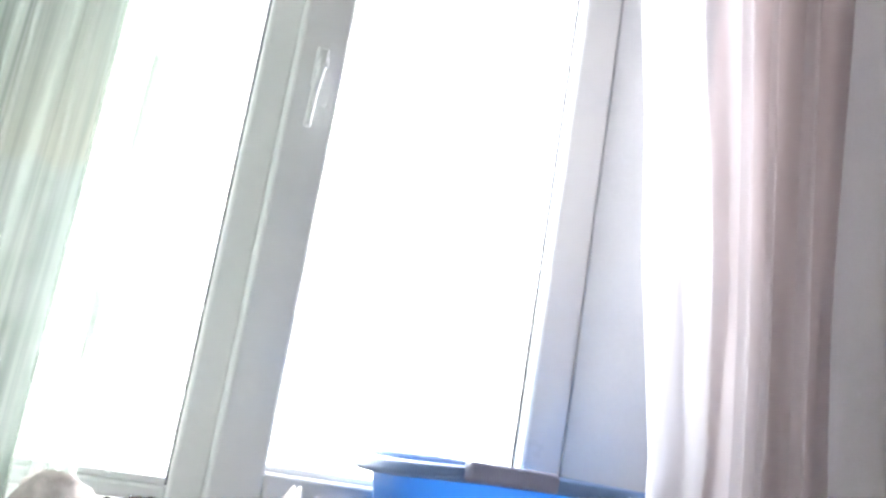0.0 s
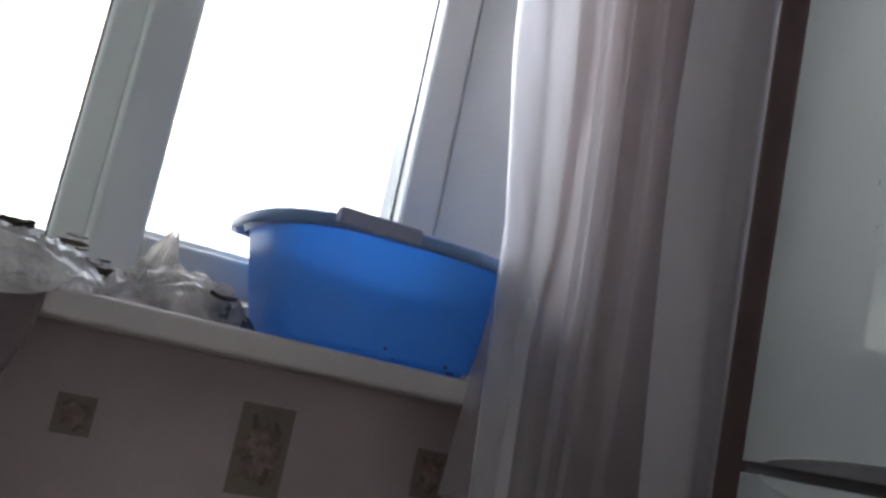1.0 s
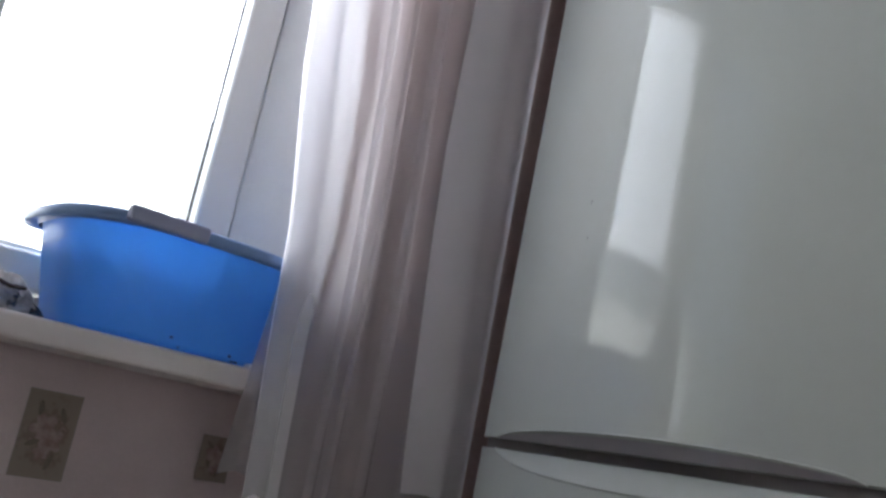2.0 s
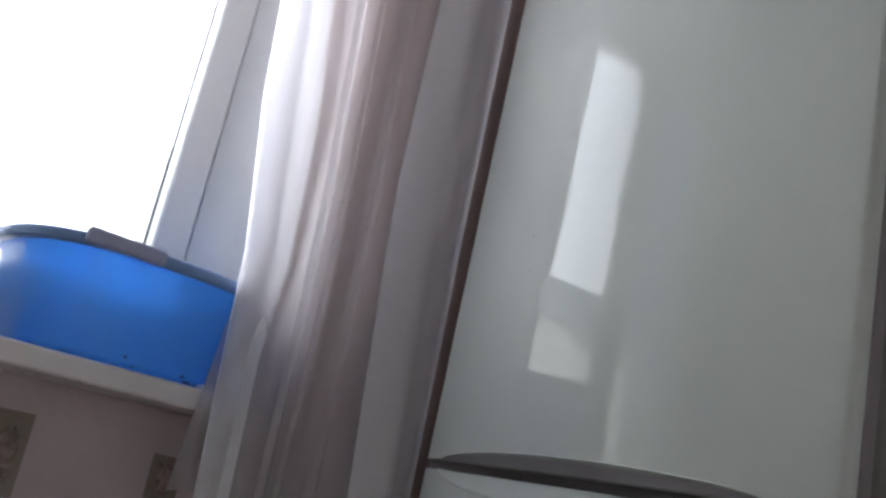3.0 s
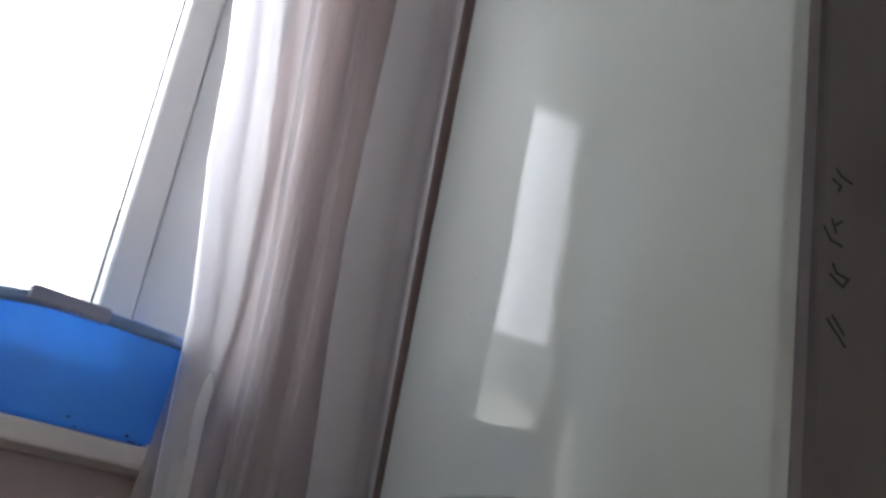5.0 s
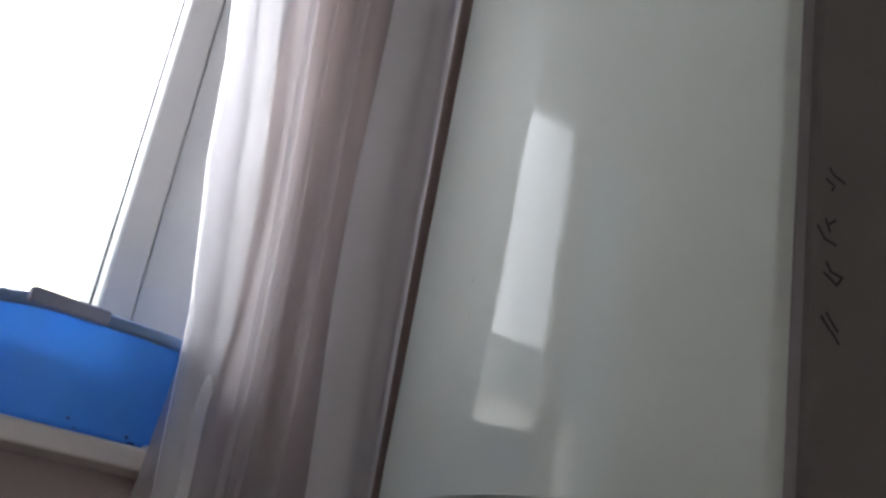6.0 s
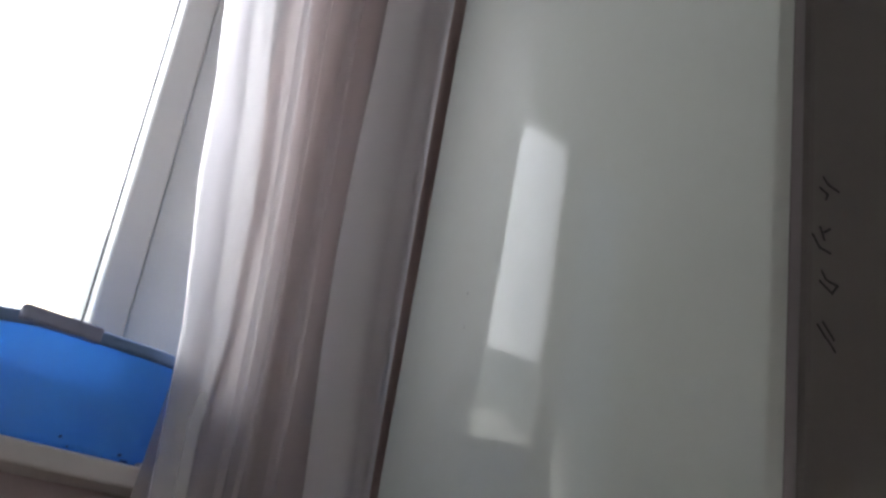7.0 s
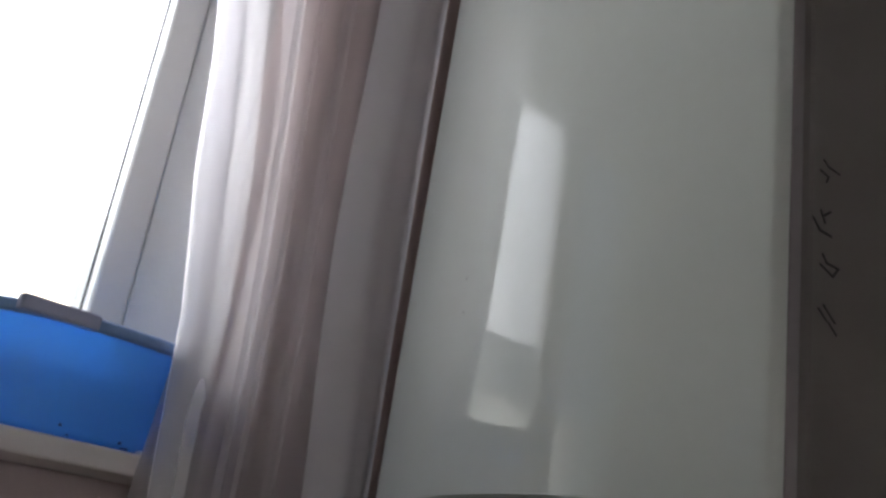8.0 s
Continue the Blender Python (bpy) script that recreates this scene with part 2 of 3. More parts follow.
w = tagged(new("wall_north"), "taupe wallpapered wall with a window opening", "wall", kind="structure")
for nm, b in (("panel_below", (X0, X1 + 0.2, Y1, Y1 + WALL, 0, OZ0 - 0.004)), ("panel_above", (X0, X1 + 0.2, Y1, Y1 + WALL, OZ1, TOP)),
              ("panel_beside", (X0, OX0, Y1, Y1 + WALL, OZ0 - 0.004, OZ1)), ("panel_beside", (0.834, X1 + 0.2, Y1, Y1 + WALL, OZ0 - 0.004, OZ1))):
    part(nm, box(*b), WALLPAPER, w)
for nm, b in (("reveal", (OX0 - 0.002, OX0 + 0.004, Y1 - 0.002, Y1 + 0.16, OZ0 + 0.04, OZ1)),
              ("reveal", (OX0 + 0.004, OX1 - 0.004, Y1 - 0.002, Y1 + 0.16, OZ1 - 0.004, OZ1 + 0.002))):
    part(nm, box(*b), PLASTER, w, "white painted plaster reveal")
bm = bmesh.new()
jamb = [(0.7375, Y1 + WALL), (0.7375, Y1 + 0.0825), (0.834, Y1 - 0.003), (0.834, Y1 + WALL)]
low, high = ([bm.verts.new((x, y, z)) for x, y in jamb] for z in (SILL_TOP, OZ1))
for k in range(4):
    bm.faces.new((low[k], low[(k + 1) % 4], high[(k + 1) % 4], high[k]))
bm.faces.new(low)
bm.faces.new(high)
part("reveal", bm, PLASTER, w, "white painted splayed plaster reveal")
part("surround", box(0.8345, 0.95, Y1 - 0.003, Y1 + 0.001, OZ0 + 0.04, OZ1), PLASTER, w, "white painted band beside the window")
# unseen walls, added close in and pale to fill the room with bounce
tagged(part("wall_east", box(X1, X1 + 0.2, Y0, Y1, 0, TOP), PALE_WALL), "unseen wall behind the fridge, made pale to bounce light", "wall", kind="structure")
tagged(part("wall_west", box(X0 - 0.2, X0, Y0, Y1 + WALL, 0, TOP), PALE_WALL), "unseen wall made pale to bounce light", "wall", kind="structure")
tagged(part("wall_south", box(X0 - 0.2, X1 + 0.2, Y0 - 0.2, Y0, 0, TOP), PALE_WALL), "unseen wall made pale to bounce light", "wall", kind="structure")
tagged(part("floor", box(X0 - 0.2, X1 + 0.2, Y0 - 0.2, Y1 + WALL, -0.2, 0), LINOLEUM), "beige-brown linoleum floor", "floor", kind="structure")
tagged(part("ceiling", box(X0 - 0.2, X1 + 0.2, Y0 - 0.2, Y1 + WALL, TOP, TOP + 0.2), CEILING), "dull white painted ceiling", "ceiling", kind="structure")

# ---- window ----
win = tagged(new("window_1"), "white plastic window with two lights and a turn handle", "window", kind="structure")
FY0, FY1 = 1.63, 1.70
GZ1 = 1.872                                          # top of the glass
B = 0.004
for nm, b in (("frame_rail", (OX0 + 0.004, OX1 - 0.004, FY0, FY1, OZ0 + 0.035, 0.88)), ("frame_rail", (OX0 + 0.004, OX1 - 0.004, FY0, FY1, 1.96, OZ1 - 0.004)),
              ("frame_stile", (OX0 + 0.004, -0.40, FY0, FY1, 0.88, 1.96)),
              ("mullion", (0.172, 0.214, FY0 + 0.072, FY1 + 0.03, 0.88, 1.96))):
    part(nm, box(*b, B), PVC, win)


def sash(x0, x1, stile_l, stile_r, front, GZ0):
    """A glazed light: stiles, rails, gaskets and pane. x0 to x1 is its outer width."""
    s = new("sash")
    s.parent = win
    y1 = FY1 - 0.002
    for nm, b in (("stile", (x0, x0 + stile_l, front, y1, 0.884, 1.956)), ("stile", (x1 - stile_r, x1, front, y1, 0.884, 1.956)),
                  ("rail", (x0 + stile_l, x1 - stile_r, front + 0.001, y1, 0.884, GZ0)), ("rail", (x0 + stile_l, x1 - stile_r, front + 0.001, y1, GZ1, 1.956))):
        part(nm, box(*b, 0.007, 3), PVC, s)
    gx0, gx1 = x0 + stile_l, x1 - stile_r
    g = 0.003
    for b in ((gx0, gx0 + g, 1.6335, 1.638, GZ0, GZ1), (gx1 - g, gx1, 1.6335, 1.638, GZ0, GZ1)):
        part("gasket", box(*b), GASKET, s, "thin dark rubber gasket")
    for b in ((gx0 + g, gx1 - g, 1.628, 1.638, GZ0, GZ0 + 0.010), (gx0 + g, gx1 - g, 1.628, 1.638, GZ1 - 0.010, GZ1)):
        part("glazing_bead", box(*b, 0.003), PVC, s)
    pane = part("pane", box(gx0 + 0.002, gx1 - 0.002, 1.639, 1.643, GZ0 - 0.004, GZ1 + 0.004), GLASS, s, "clear window glass")
    pane.visible_shadow = False
    return s


sash(-0.397, 0.2030, 0.06, 0.0510, 1.624, 0.908)
right_sash = sash(0.200, 0.7370, 0.0770, 0.0700, 1.604, 0.945)

handle = new("handle")
handle.parent = win
tagged(handle, "white plastic turn handle pointing down")
part("rosette", box(0.229, 0.247, 1.597, 1.604, 1.505, 1.57, 0.003, 3), PVC, handle)


def lever(u, v):
    a = v * math.tau
    z = lerp(1.545, 1.435, u)
    out = 1.575 + 0.012 * math.sin(u * math.pi)
    return (0.238 - 0.008 * u + math.cos(a) * (0.0062 - 0.001 * u), out - 0.006 * u + math.sin(a) * 0.006, z)


bm = bmesh.new()
rings = [[bm.verts.new(lever(i / 16, k / 12)) for k in range(12)] for i in range(17)]
for a, b2 in zip(rings, rings[1:]):
    for k in range(12):
        bm.faces.new((a[k], a[(k + 1) % 12], b2[(k + 1) % 12], b2[k]))
bm.faces.new(rings[0])
bm.faces.new(rings[-1])
part("lever", bm, PVC, handle, smooth=True)
part("neck", box(0.231, 0.245, 1.572, 1.598, 1.530, 1.546, 0.003), PVC, handle)

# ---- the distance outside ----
def glowing_haze():
    """Glowing backdrop: emission stands in for sunlit haze over far trees, uneven and pale."""
    m = bpy.data.materials.new("glowing_far_trees")
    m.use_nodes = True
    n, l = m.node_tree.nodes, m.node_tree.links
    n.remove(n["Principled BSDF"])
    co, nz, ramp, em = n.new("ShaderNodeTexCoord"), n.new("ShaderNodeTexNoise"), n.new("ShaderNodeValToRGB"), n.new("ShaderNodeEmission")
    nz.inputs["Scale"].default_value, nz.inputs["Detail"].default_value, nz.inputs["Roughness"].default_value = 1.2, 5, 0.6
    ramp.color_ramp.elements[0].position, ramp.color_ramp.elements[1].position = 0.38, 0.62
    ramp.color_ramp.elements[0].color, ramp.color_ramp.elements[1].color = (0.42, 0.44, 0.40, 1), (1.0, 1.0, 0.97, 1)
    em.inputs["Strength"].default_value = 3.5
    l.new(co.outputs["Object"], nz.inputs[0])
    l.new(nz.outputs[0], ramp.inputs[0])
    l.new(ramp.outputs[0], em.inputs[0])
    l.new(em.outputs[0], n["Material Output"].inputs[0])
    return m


def tree_line_point(u, v):
    x = lerp(-23.0, 30.0, u)
    p = Vector((x * 0.35, 2.0, 0.0))
    top = 9.4 + 0.9 * noise.noise(p) + 0.5 * noise.noise(p * 3.1) + 0.25 * noise.noise(p * 8.0)
    return (x, 40.0 - 0.006 * x * x, lerp(-14.0, top, v))


tagged(part("backdrop", sheet(tree_line_point, 240, 6), glowing_haze()), "glowing backdrop of far trees in pale haze", "backdrop", kind="structure")

# ---- windowsill ----
SX0, SX1, SY0, SZ0, SZ1 = -0.50, 0.832, 1.32, 0.797, 0.831
sill = tagged(part("window_sill", box(SX0, SX1, SY0, FY0 + 0.02, SZ0, SZ1, 0.006, 3), SILL), "worn white laminate windowsill with a sunlit edge", "windowsill", kind="structure")


# ---- radiator below the sill ----
radiator = thing("panel_radiator", "cream steel panel radiator under the window", "radiator")
RAX0, RAX1, RAZ = 0.520, 1.16, 0.583
part("panel", box(RAX0, RAX1, 1.425, 1.437, 0.12, RAZ - 0.010, 0.004, 3), RADIATOR, radiator)
part("back_panel", box(RAX0, RAX1, 1.490, 1.500, 0.12, RAZ - 0.010, 0.004, 3), RADIATOR, radiator)
part("top_grille", box(RAX0 - 0.004, RAX1 + 0.004, 1.420, 1.505, RAZ - 0.008, RAZ, 0.003, 3), RADIATOR, radiator)
for k in range(17):
    x = RAX0 + 0.035 * (k + 0.5)
    part("rib", box(x - 0.009, x + 0.009, 1.4215, 1.4255, 0.15, RAZ - 0.035, 0.0018, 2), RADIATOR, radiator)
for x in (RAX0 + 0.09, RAX1 - 0.09):
    part("bracket", box(x - 0.015, x + 0.015, 1.500, 1.5198, 0.18, 0.52, 0.003), RADIATOR, radiator)
    part("leg", box(x - 0.012, x + 0.012, 1.455, 1.475, 0.0, 0.14, 0.003), RADIATOR, radiator)


# ---- wallpaper prints under the sill ----
def petals(cx, cz, r, turn, depth):
    """Five rounded petals and a heart, printed flat."""
    bm = bmesh.new()
    for k in range(5):
        a = turn + k * math.tau / 5
        m = Matrix.Translation((cx + 0.55 * r * math.cos(a), depth, cz + 0.55 * r * math.sin(a))) @ Matrix.Rotation(-a, 4, "Y") @ Matrix.Diagonal((0.55 * r, 0.0004, 0.36 * r, 1))
        bmesh.ops.create_uvsphere(bm, u_segments=10, v_segments=5, radius=1, matrix=m)
    return bm


def leaf_print(cx, cz, r, turn, depth):
    bm = bmesh.new()
    m = Matrix.Translation((cx, depth, cz)) @ Matrix.Rotation(-turn, 4, "Y") @ Matrix.Diagonal((r, 0.0004, 0.3 * r, 1))
    bmesh.ops.create_uvsphere(bm, u_segments=10, v_segments=5, radius=1, matrix=m)
    return bm


bloom = random.Random(12)
for x0, x1, z0, z1 in ((0.208, 0.258, 0.657, 0.709), (0.452, 0.532, 0.614, 0.742), (0.742, 0.80, 0.648, 0.722)):
    picture = thing("wall_print", "faded brown floral print stuck on taupe wallpaper", "wall print", "floral prints on the wall")
    part("paper", box(x0, x1, Y1 - 0.0025, Y1 - 0.0004, z0, z1), FLORAL, picture)
    wide, tall = x1 - x0, z1 - z0
    for fx, fz, k in ((0.42, 0.58, 0.26), (0.60, 0.42, 0.22), (0.48, 0.30, 0.15)):
        part("blossom", petals(x0 + fx * wide, z0 + fz * tall, k * wide, bloom.uniform(0, 1), Y1 - 0.0026), BLOSSOM, picture, "pale pink printed blossom", smooth=True)
    for fx, fz in ((0.28, 0.78), (0.72, 0.74), (0.30, 0.40), (0.66, 0.20)):
        part("leaf", leaf_print(x0 + fx * wide, z0 + fz * tall, 0.17 * wide, bloom.uniform(0, 3), Y1 - 0.0026), PRINT_LEAF, picture, "dark printed leaf", smooth=True)


# ---- curtains ----
EDGE = [(0.64, 0.700, 1.275), (1.05, 0.678, 1.285), (1.2, 0.660, 1.297), (1.3, 0.650, 1.310), (1.5, 0.642, 1.330), (1.66, 0.628, 1.350), (1.9, 0.612, 1.360), (2.5, 0.590, 1.370)]


def free_edge(z):
    """The sheer curtain's free edge: it drifts outwards and forwards towards the hem."""
    zs = [e[0] for e in EDGE]
    return float(np.interp(z, zs, [e[1] for e in EDGE])), float(np.interp(z, zs, [e[2] for e in EDGE]))


def pleat(u, z):
    """Fold depth across the curtain's width, fading out at the free edge."""
    k = smoothstep(0.0, 0.10, u)
    return k * (0.006 * math.sin(u * 17 + 0.35 * math.sin(z * 2.1)) + 0.0012 * math.sin(u * 38 + z * 0.9 + 1.0))


def sheer_point(u, v):
    z = lerp(0.645, 2.46, v)
    xl, yl = free_edge(z)
    hem = 0.010 * math.sin(u * 26.0) * (1 - v) ** 8
    return (lerp(xl, 0.985, u) + 0.003 * smoothstep(0, 0.1, u) * math.sin(u * 42 + 0.6 + 0.3 * math.sin(z * 1.7)), lerp(yl, 1.205, u) + pleat(u, z), z + hem + 0.03 * u * (1 - v))


curtain = thing("sheer_curtain", "sheer lilac-white curtain hanging in long folds", "curtain")
part("cloth", sheet(sheer_point, 220, 70), SHEER, curtain, smooth=True)


HEM_WIDE = [(0.65, 0.048), (0.90, 0.056), (1.05, 0.076), (1.30, 0.100), (1.50, 0.090), (2.46, 0.095)]


def hem_point(u, v):
    """The free edge turned back on itself: a second layer, widest above the sill."""
    z = lerp(0.648, 2.46, v)
    xl, yl = free_edge(z)
    wide = float(np.interp(z, [h[0] for h in HEM_WIDE], [h[1] for h in HEM_WIDE])) + 0.004 * math.sin(z * 5)
    return (xl + 0.001 + u * wide, yl + 0.001 + 0.013 * smoothstep(0.0, 0.35, u) - 0.028 * u + 0.001 * math.sin(z * 7 + u * 5), z)


part("turned_hem", sheet(hem_point, 16, 90), SHEER_DOUBLE, curtain, smooth=True)


def inner_hem_point(u, v):
    """A narrower third layer along the free edge."""
    x, y, z = hem_point(u * 0.55, v)
    return (x + 0.002, y + 0.007 + 0.001 * math.sin(z * 9), z)


part("inner_hem", sheet(inner_hem_point, 12, 90), SHEER_DOUBLE, curtain, smooth=True)


FOLD_EDGE = [(0.68, 0.938), (0.80, 0.926), (0.97, 0.911), (1.10, 0.899), (1.25, 0.890), (1.40, 0.888), (1.64, 0.890), (2.46, 0.880)]


def front_fold_point(u, v):
    """A loose fold that lies over the rest of the cloth beside the fridge."""
    z = lerp(0.695, 2.46, v)
    x0 = float(np.interp(z, [e[0] for e in FOLD_EDGE], [e[1] for e in FOLD_EDGE]))
    x = lerp(x0, 1.020 + 0.004 * math.sin(z * 2.3 + 0.8), u)
    y = lerp(1.224, 1.178, u) - 0.115 * u ** 0.6 * (1 - u) + 0.0035 * math.sin(u * 13 + 0.6 * z) * math.sin(u * math.pi)
    return (x, y, z + 0.004 * math.sin(u * 9) * (1 - v) ** 8)


def under_fold_point(u, v):
    """The cloth's back layer, which swings out under the basin's rim."""
    z = lerp(0.675, 0.960, v)
    return (lerp(lerp(0.667, 0.692, v), 0.775, u), 1.302 - 0.022 * u + 0.004 * math.sin(u * 14 + z * 3), z + 0.008 * math.sin(u * 7) * (1 - v) ** 6)


part("under_fold", sheet(under_fold_point, 30, 24), SHEER, curtain, smooth=True)
part("front_fold", sheet(front_fold_point, 50, 60), FOLD, curtain, smooth=True)


def taupe_point(x0, x1):
    """A panel of the taupe curtain, from x0 to x1."""
    def fn(u, v):
        z = lerp(0.67, 2.46, v)
        x = lerp(x0 + 0.008 * math.sin(z * 2.3), x1 + 0.006 * math.sin(z * 1.7 + 1), u)
        k = (x - 0.72) / 0.41
        return (x, lerp(1.335, 1.215, k) + 0.007 * math.sin(k * 24 + 0.4 * math.sin(z * 1.3)) + 0.0012 * math.sin(k * 57 + z), z + 0.006 * math.sin(k * 19) * (1 - v) ** 8)
    return fn


def pleat_point(x0, wide, lean):
    """A narrow doubled pleat that stands proud of the cloth."""
    def fn(u, v):
        z = lerp(0.665, 2.46, v)
        x = x0 + lean * (z - 0.65) + 0.006 * math.sin(z * 2.6 + x0 * 30) + u * wide
        xl, yl = free_edge(z)
        k = (x - xl) / (1.00 - xl)
        return (x, lerp(yl, 1.205, k) - 0.014 - 0.008 * math.sin(u * math.pi), z)
    return fn


for x0, wide, lean in ((0.778, 0.016, -0.030), (0.800, 0.010, -0.010), (0.846, 0.020, -0.006)):
    part("pleat", sheet(pleat_point(x0, wide, lean), 8, 50), SHEER, curtain, smooth=True)

drape = thing("taupe_curtain", "taupe curtain hanging behind the sheer one", "curtain")
part("panel", sheet(taupe_point(0.748, 0.915), 80, 40), TAUPE, drape, smooth=True)
part("panel", sheet(taupe_point(1.000, 1.200), 60, 40), TAUPE, drape, smooth=True)


def green_point(x0, x1, deep, wave, wander=0.0):
    """A stretch of the green curtain: folds of the given depth and spacing, with a wandering edge."""
    def fn(u, v):
        z = lerp(0.87, 2.46, v)
        x = lerp(x0, x1 + wander * (math.sin(z * 9) + 0.6 * math.sin(z * 21 + 1)), u) + 0.006 * math.sin(u * 19 + z)
        y = 1.47 + deep * math.sin(u * wave + 0.9 * math.sin(z * 2.2)) + 0.004 * math.sin(u * wave * 2.3 + z * 4)
        return (x, y, z)
    return fn


green = thing("green_sheer_curtain", "pale green sheer curtain in narrow folds", "curtain")
part("cloth", sheet(green_point(-0.56, -0.045, 0.030, 58.0), 220, 60), GREEN, green, smooth=True)
part("inner_stretch", sheet(green_point(-0.047, 0.006, 0.006, 6.0, 0.003), 20, 60), GREEN_THIN, green, "almost clear stretch of the green cloth", smooth=True)
part("edge_hem", sheet(green_point(0.003, 0.019, 0.003, 5.0, 0.004), 8, 80), GREEN_HEM, green, "wavy doubled hem of the green cloth", smooth=True)

rod = thing("curtain_rod", "plain white curtain rail under the ceiling", "curtain rail")
part("rail", box(-0.95, 1.36, 1.30, 1.50, 2.465, 2.49, 0.004), PVC, rod)
for x in (-0.8, 0.2, 1.15):
    part("bracket", box(x, x + 0.03, 1.36, 1.519, 2.49, 2.52, 0.003), PVC, rod)

# ---- fridge ----
FX, FYN, FYF = 0.947, 0.4285, 1.121                   # door face, near edge, far edge, before the fridge is turned
BOW = 0.038                                          # how far the doors bulge
SEAM = 0.787
fridge = thing("fridge", "white enamelled fridge with a dark recessed handle groove between its doors", "fridge")
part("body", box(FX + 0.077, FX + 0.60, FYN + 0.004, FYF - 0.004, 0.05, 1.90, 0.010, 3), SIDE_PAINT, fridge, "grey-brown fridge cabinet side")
part("seal", box(FX + 0.065, FX + 0.0765, FYN + 0.012, FYF - 0.012, 0.075, 1.885), DARK_RUBBER, fridge, "dark rubber door seal")
for y in (FYN + 0.06, FYF - 0.10):
    for x in (FX + 0.13, FX + 0.54):
        bm = bmesh.new()
        bmesh.ops.create_cone(bm, cap_ends=True, segments=16, radius1=0.022, radius2=0.018, depth=0.05 if x > FX + 0.3 else 0.053, matrix=Matrix.Translation((x, y + 0.02, 0.025 if x > FX + 0.3 else 0.0235)))
        part("foot", bm, GREY_PLASTIC, fridge)


def door_x(y, z, upper):
    """How far the door's face stands at (y, z): a faint bulge, rounded edges, and the scooped groove at the seam."""
    s = (y - FYN) / (FYF - FYN)
    x = FX + BOW * (2 * s - 1) ** 2
    for d, r in ((y - FYN, 0.010), (FYF - y, 0.006)):
        if d < r:
            x += r - math.sqrt(max(r * r - (r - d) ** 2, 0))
    # lens-shaped groove
    m = (FYN + FYF) / 2
    along = min(max(1 - ((y - m) / 0.285) ** 2, 0.0), 1.0) ** 0.5
    if along > 0:
        if upper:
            h = 0.017 * along
            d = (SEAM + 0.004 + h - z) / max(h, 1e-4)
            if d > 0:
                x += 0.014 * min(d * 1.2, 1) * along
        else:
            h = 0.030 * along
            d = (z - (SEAM - 0.004 - h)) / max(h, 1e-4)
            if d > 0:
                x += 0.026 * min(d, 1) ** 0.8 * along
    return x


def door(name, z0, z1, upper):
    ys = sorted({round(FYN + (FYF - FYN) * i / 90, 5) for i in range(91)} | {round(FYN + 0.010 * (1 - math.cos(k * math.pi / 16)), 5) for k in range(9)} | {round(FYF - 0.006 * (1 - math.cos(k * math.pi / 16)), 5) for k in range(9)})
    fine = [z0 + 0.0012 * i for i in range(34)] if upper else [z1 - 0.0012 * i for i in range(36)]
    zs = sorted({round(z, 5) for z in fine} | {round(lerp(z0, z1, i / 24), 5) for i in range(25)})
    bm = bmesh.new()
    front = []
    for z in zs:
        lip = 0.003 if z in (zs[0], zs[-1]) else 0.0
        front.append([bm.verts.new((door_x(y, z, upper) + lip, y, z)) for y in ys])
    back = [[bm.verts.new((FX + 0.065, y, z)) for y in (ys[0], ys[-1])] for z in (zs[0], zs[-1])]
    for a, b2 in zip(front, front[1:]):
        for i in range(len(ys) - 1):
            bm.faces.new((a[i], a[i + 1], b2[i + 1], b2[i]))
    bm.faces.new([*front[0][::-1], back[0][0], back[0][1]])
    bm.faces.new([*front[-1], back[1][1], back[1][0]])
    bm.faces.new([*(r[0] for r in front), back[1][0], back[0][0]])
    bm.faces.new([*(r[-1] for r in front)][::-1] + [back[0][1], back[1][1]])
    bm.faces.new((back[0][0], back[1][0], back[1][1], back[0][1]))
    ob = part(name, bm, ENAMEL, fridge, smooth=True)
    sharp = ob.data.attributes.new("sharp_edge", "BOOLEAN", "EDGE")
    verts = ob.data.vertices
    angle = {}
    for f in ob.data.polygons:
        for k in f.edge_keys:
            angle.setdefault(k, []).append(f.normal.copy())
    for e in ob.data.edges:
        ns = angle.get(tuple(sorted(e.vertices)), [])
        sharp.data[e.index].value = len(ns) == 2 and ns[0].angle(ns[1], 0) > radians(50)
    return ob


door("upper_door", SEAM + 0.006, 1.90, True)
door("lower_door", 0.07, SEAM - 0.006, False)

def groove(y):
    return min(max(1 - ((y - (FYN + FYF) / 2) / 0.285) ** 2, 0.0), 1.0) ** 0.5


def strip_along(z_of, r, y0, y1, out):
    """A thin bead that follows the groove's edge."""
    bm = bmesh.new()
    rings = []
    for i in range(61):
        y = lerp(y0, y1, i / 60)
        z = z_of(y)
        x = FX + BOW * (2 * (y - FYN) / (FYF - FYN) - 1) ** 2 - out
        rings.append([bm.verts.new((x + r * math.cos(k * math.tau / 6), y, z + r * math.sin(k * math.tau / 6))) for k in range(6)])
    for a, b2 in zip(rings, rings[1:]):
        bridge_open(bm, a, b2)
    return bm


def bridge_open(bm, a, b2):
    for k in range(len(a)):
        bm.faces.new((a[k], a[(k + 1) % len(a)], b2[(k + 1) % len(a)], b2[k]))


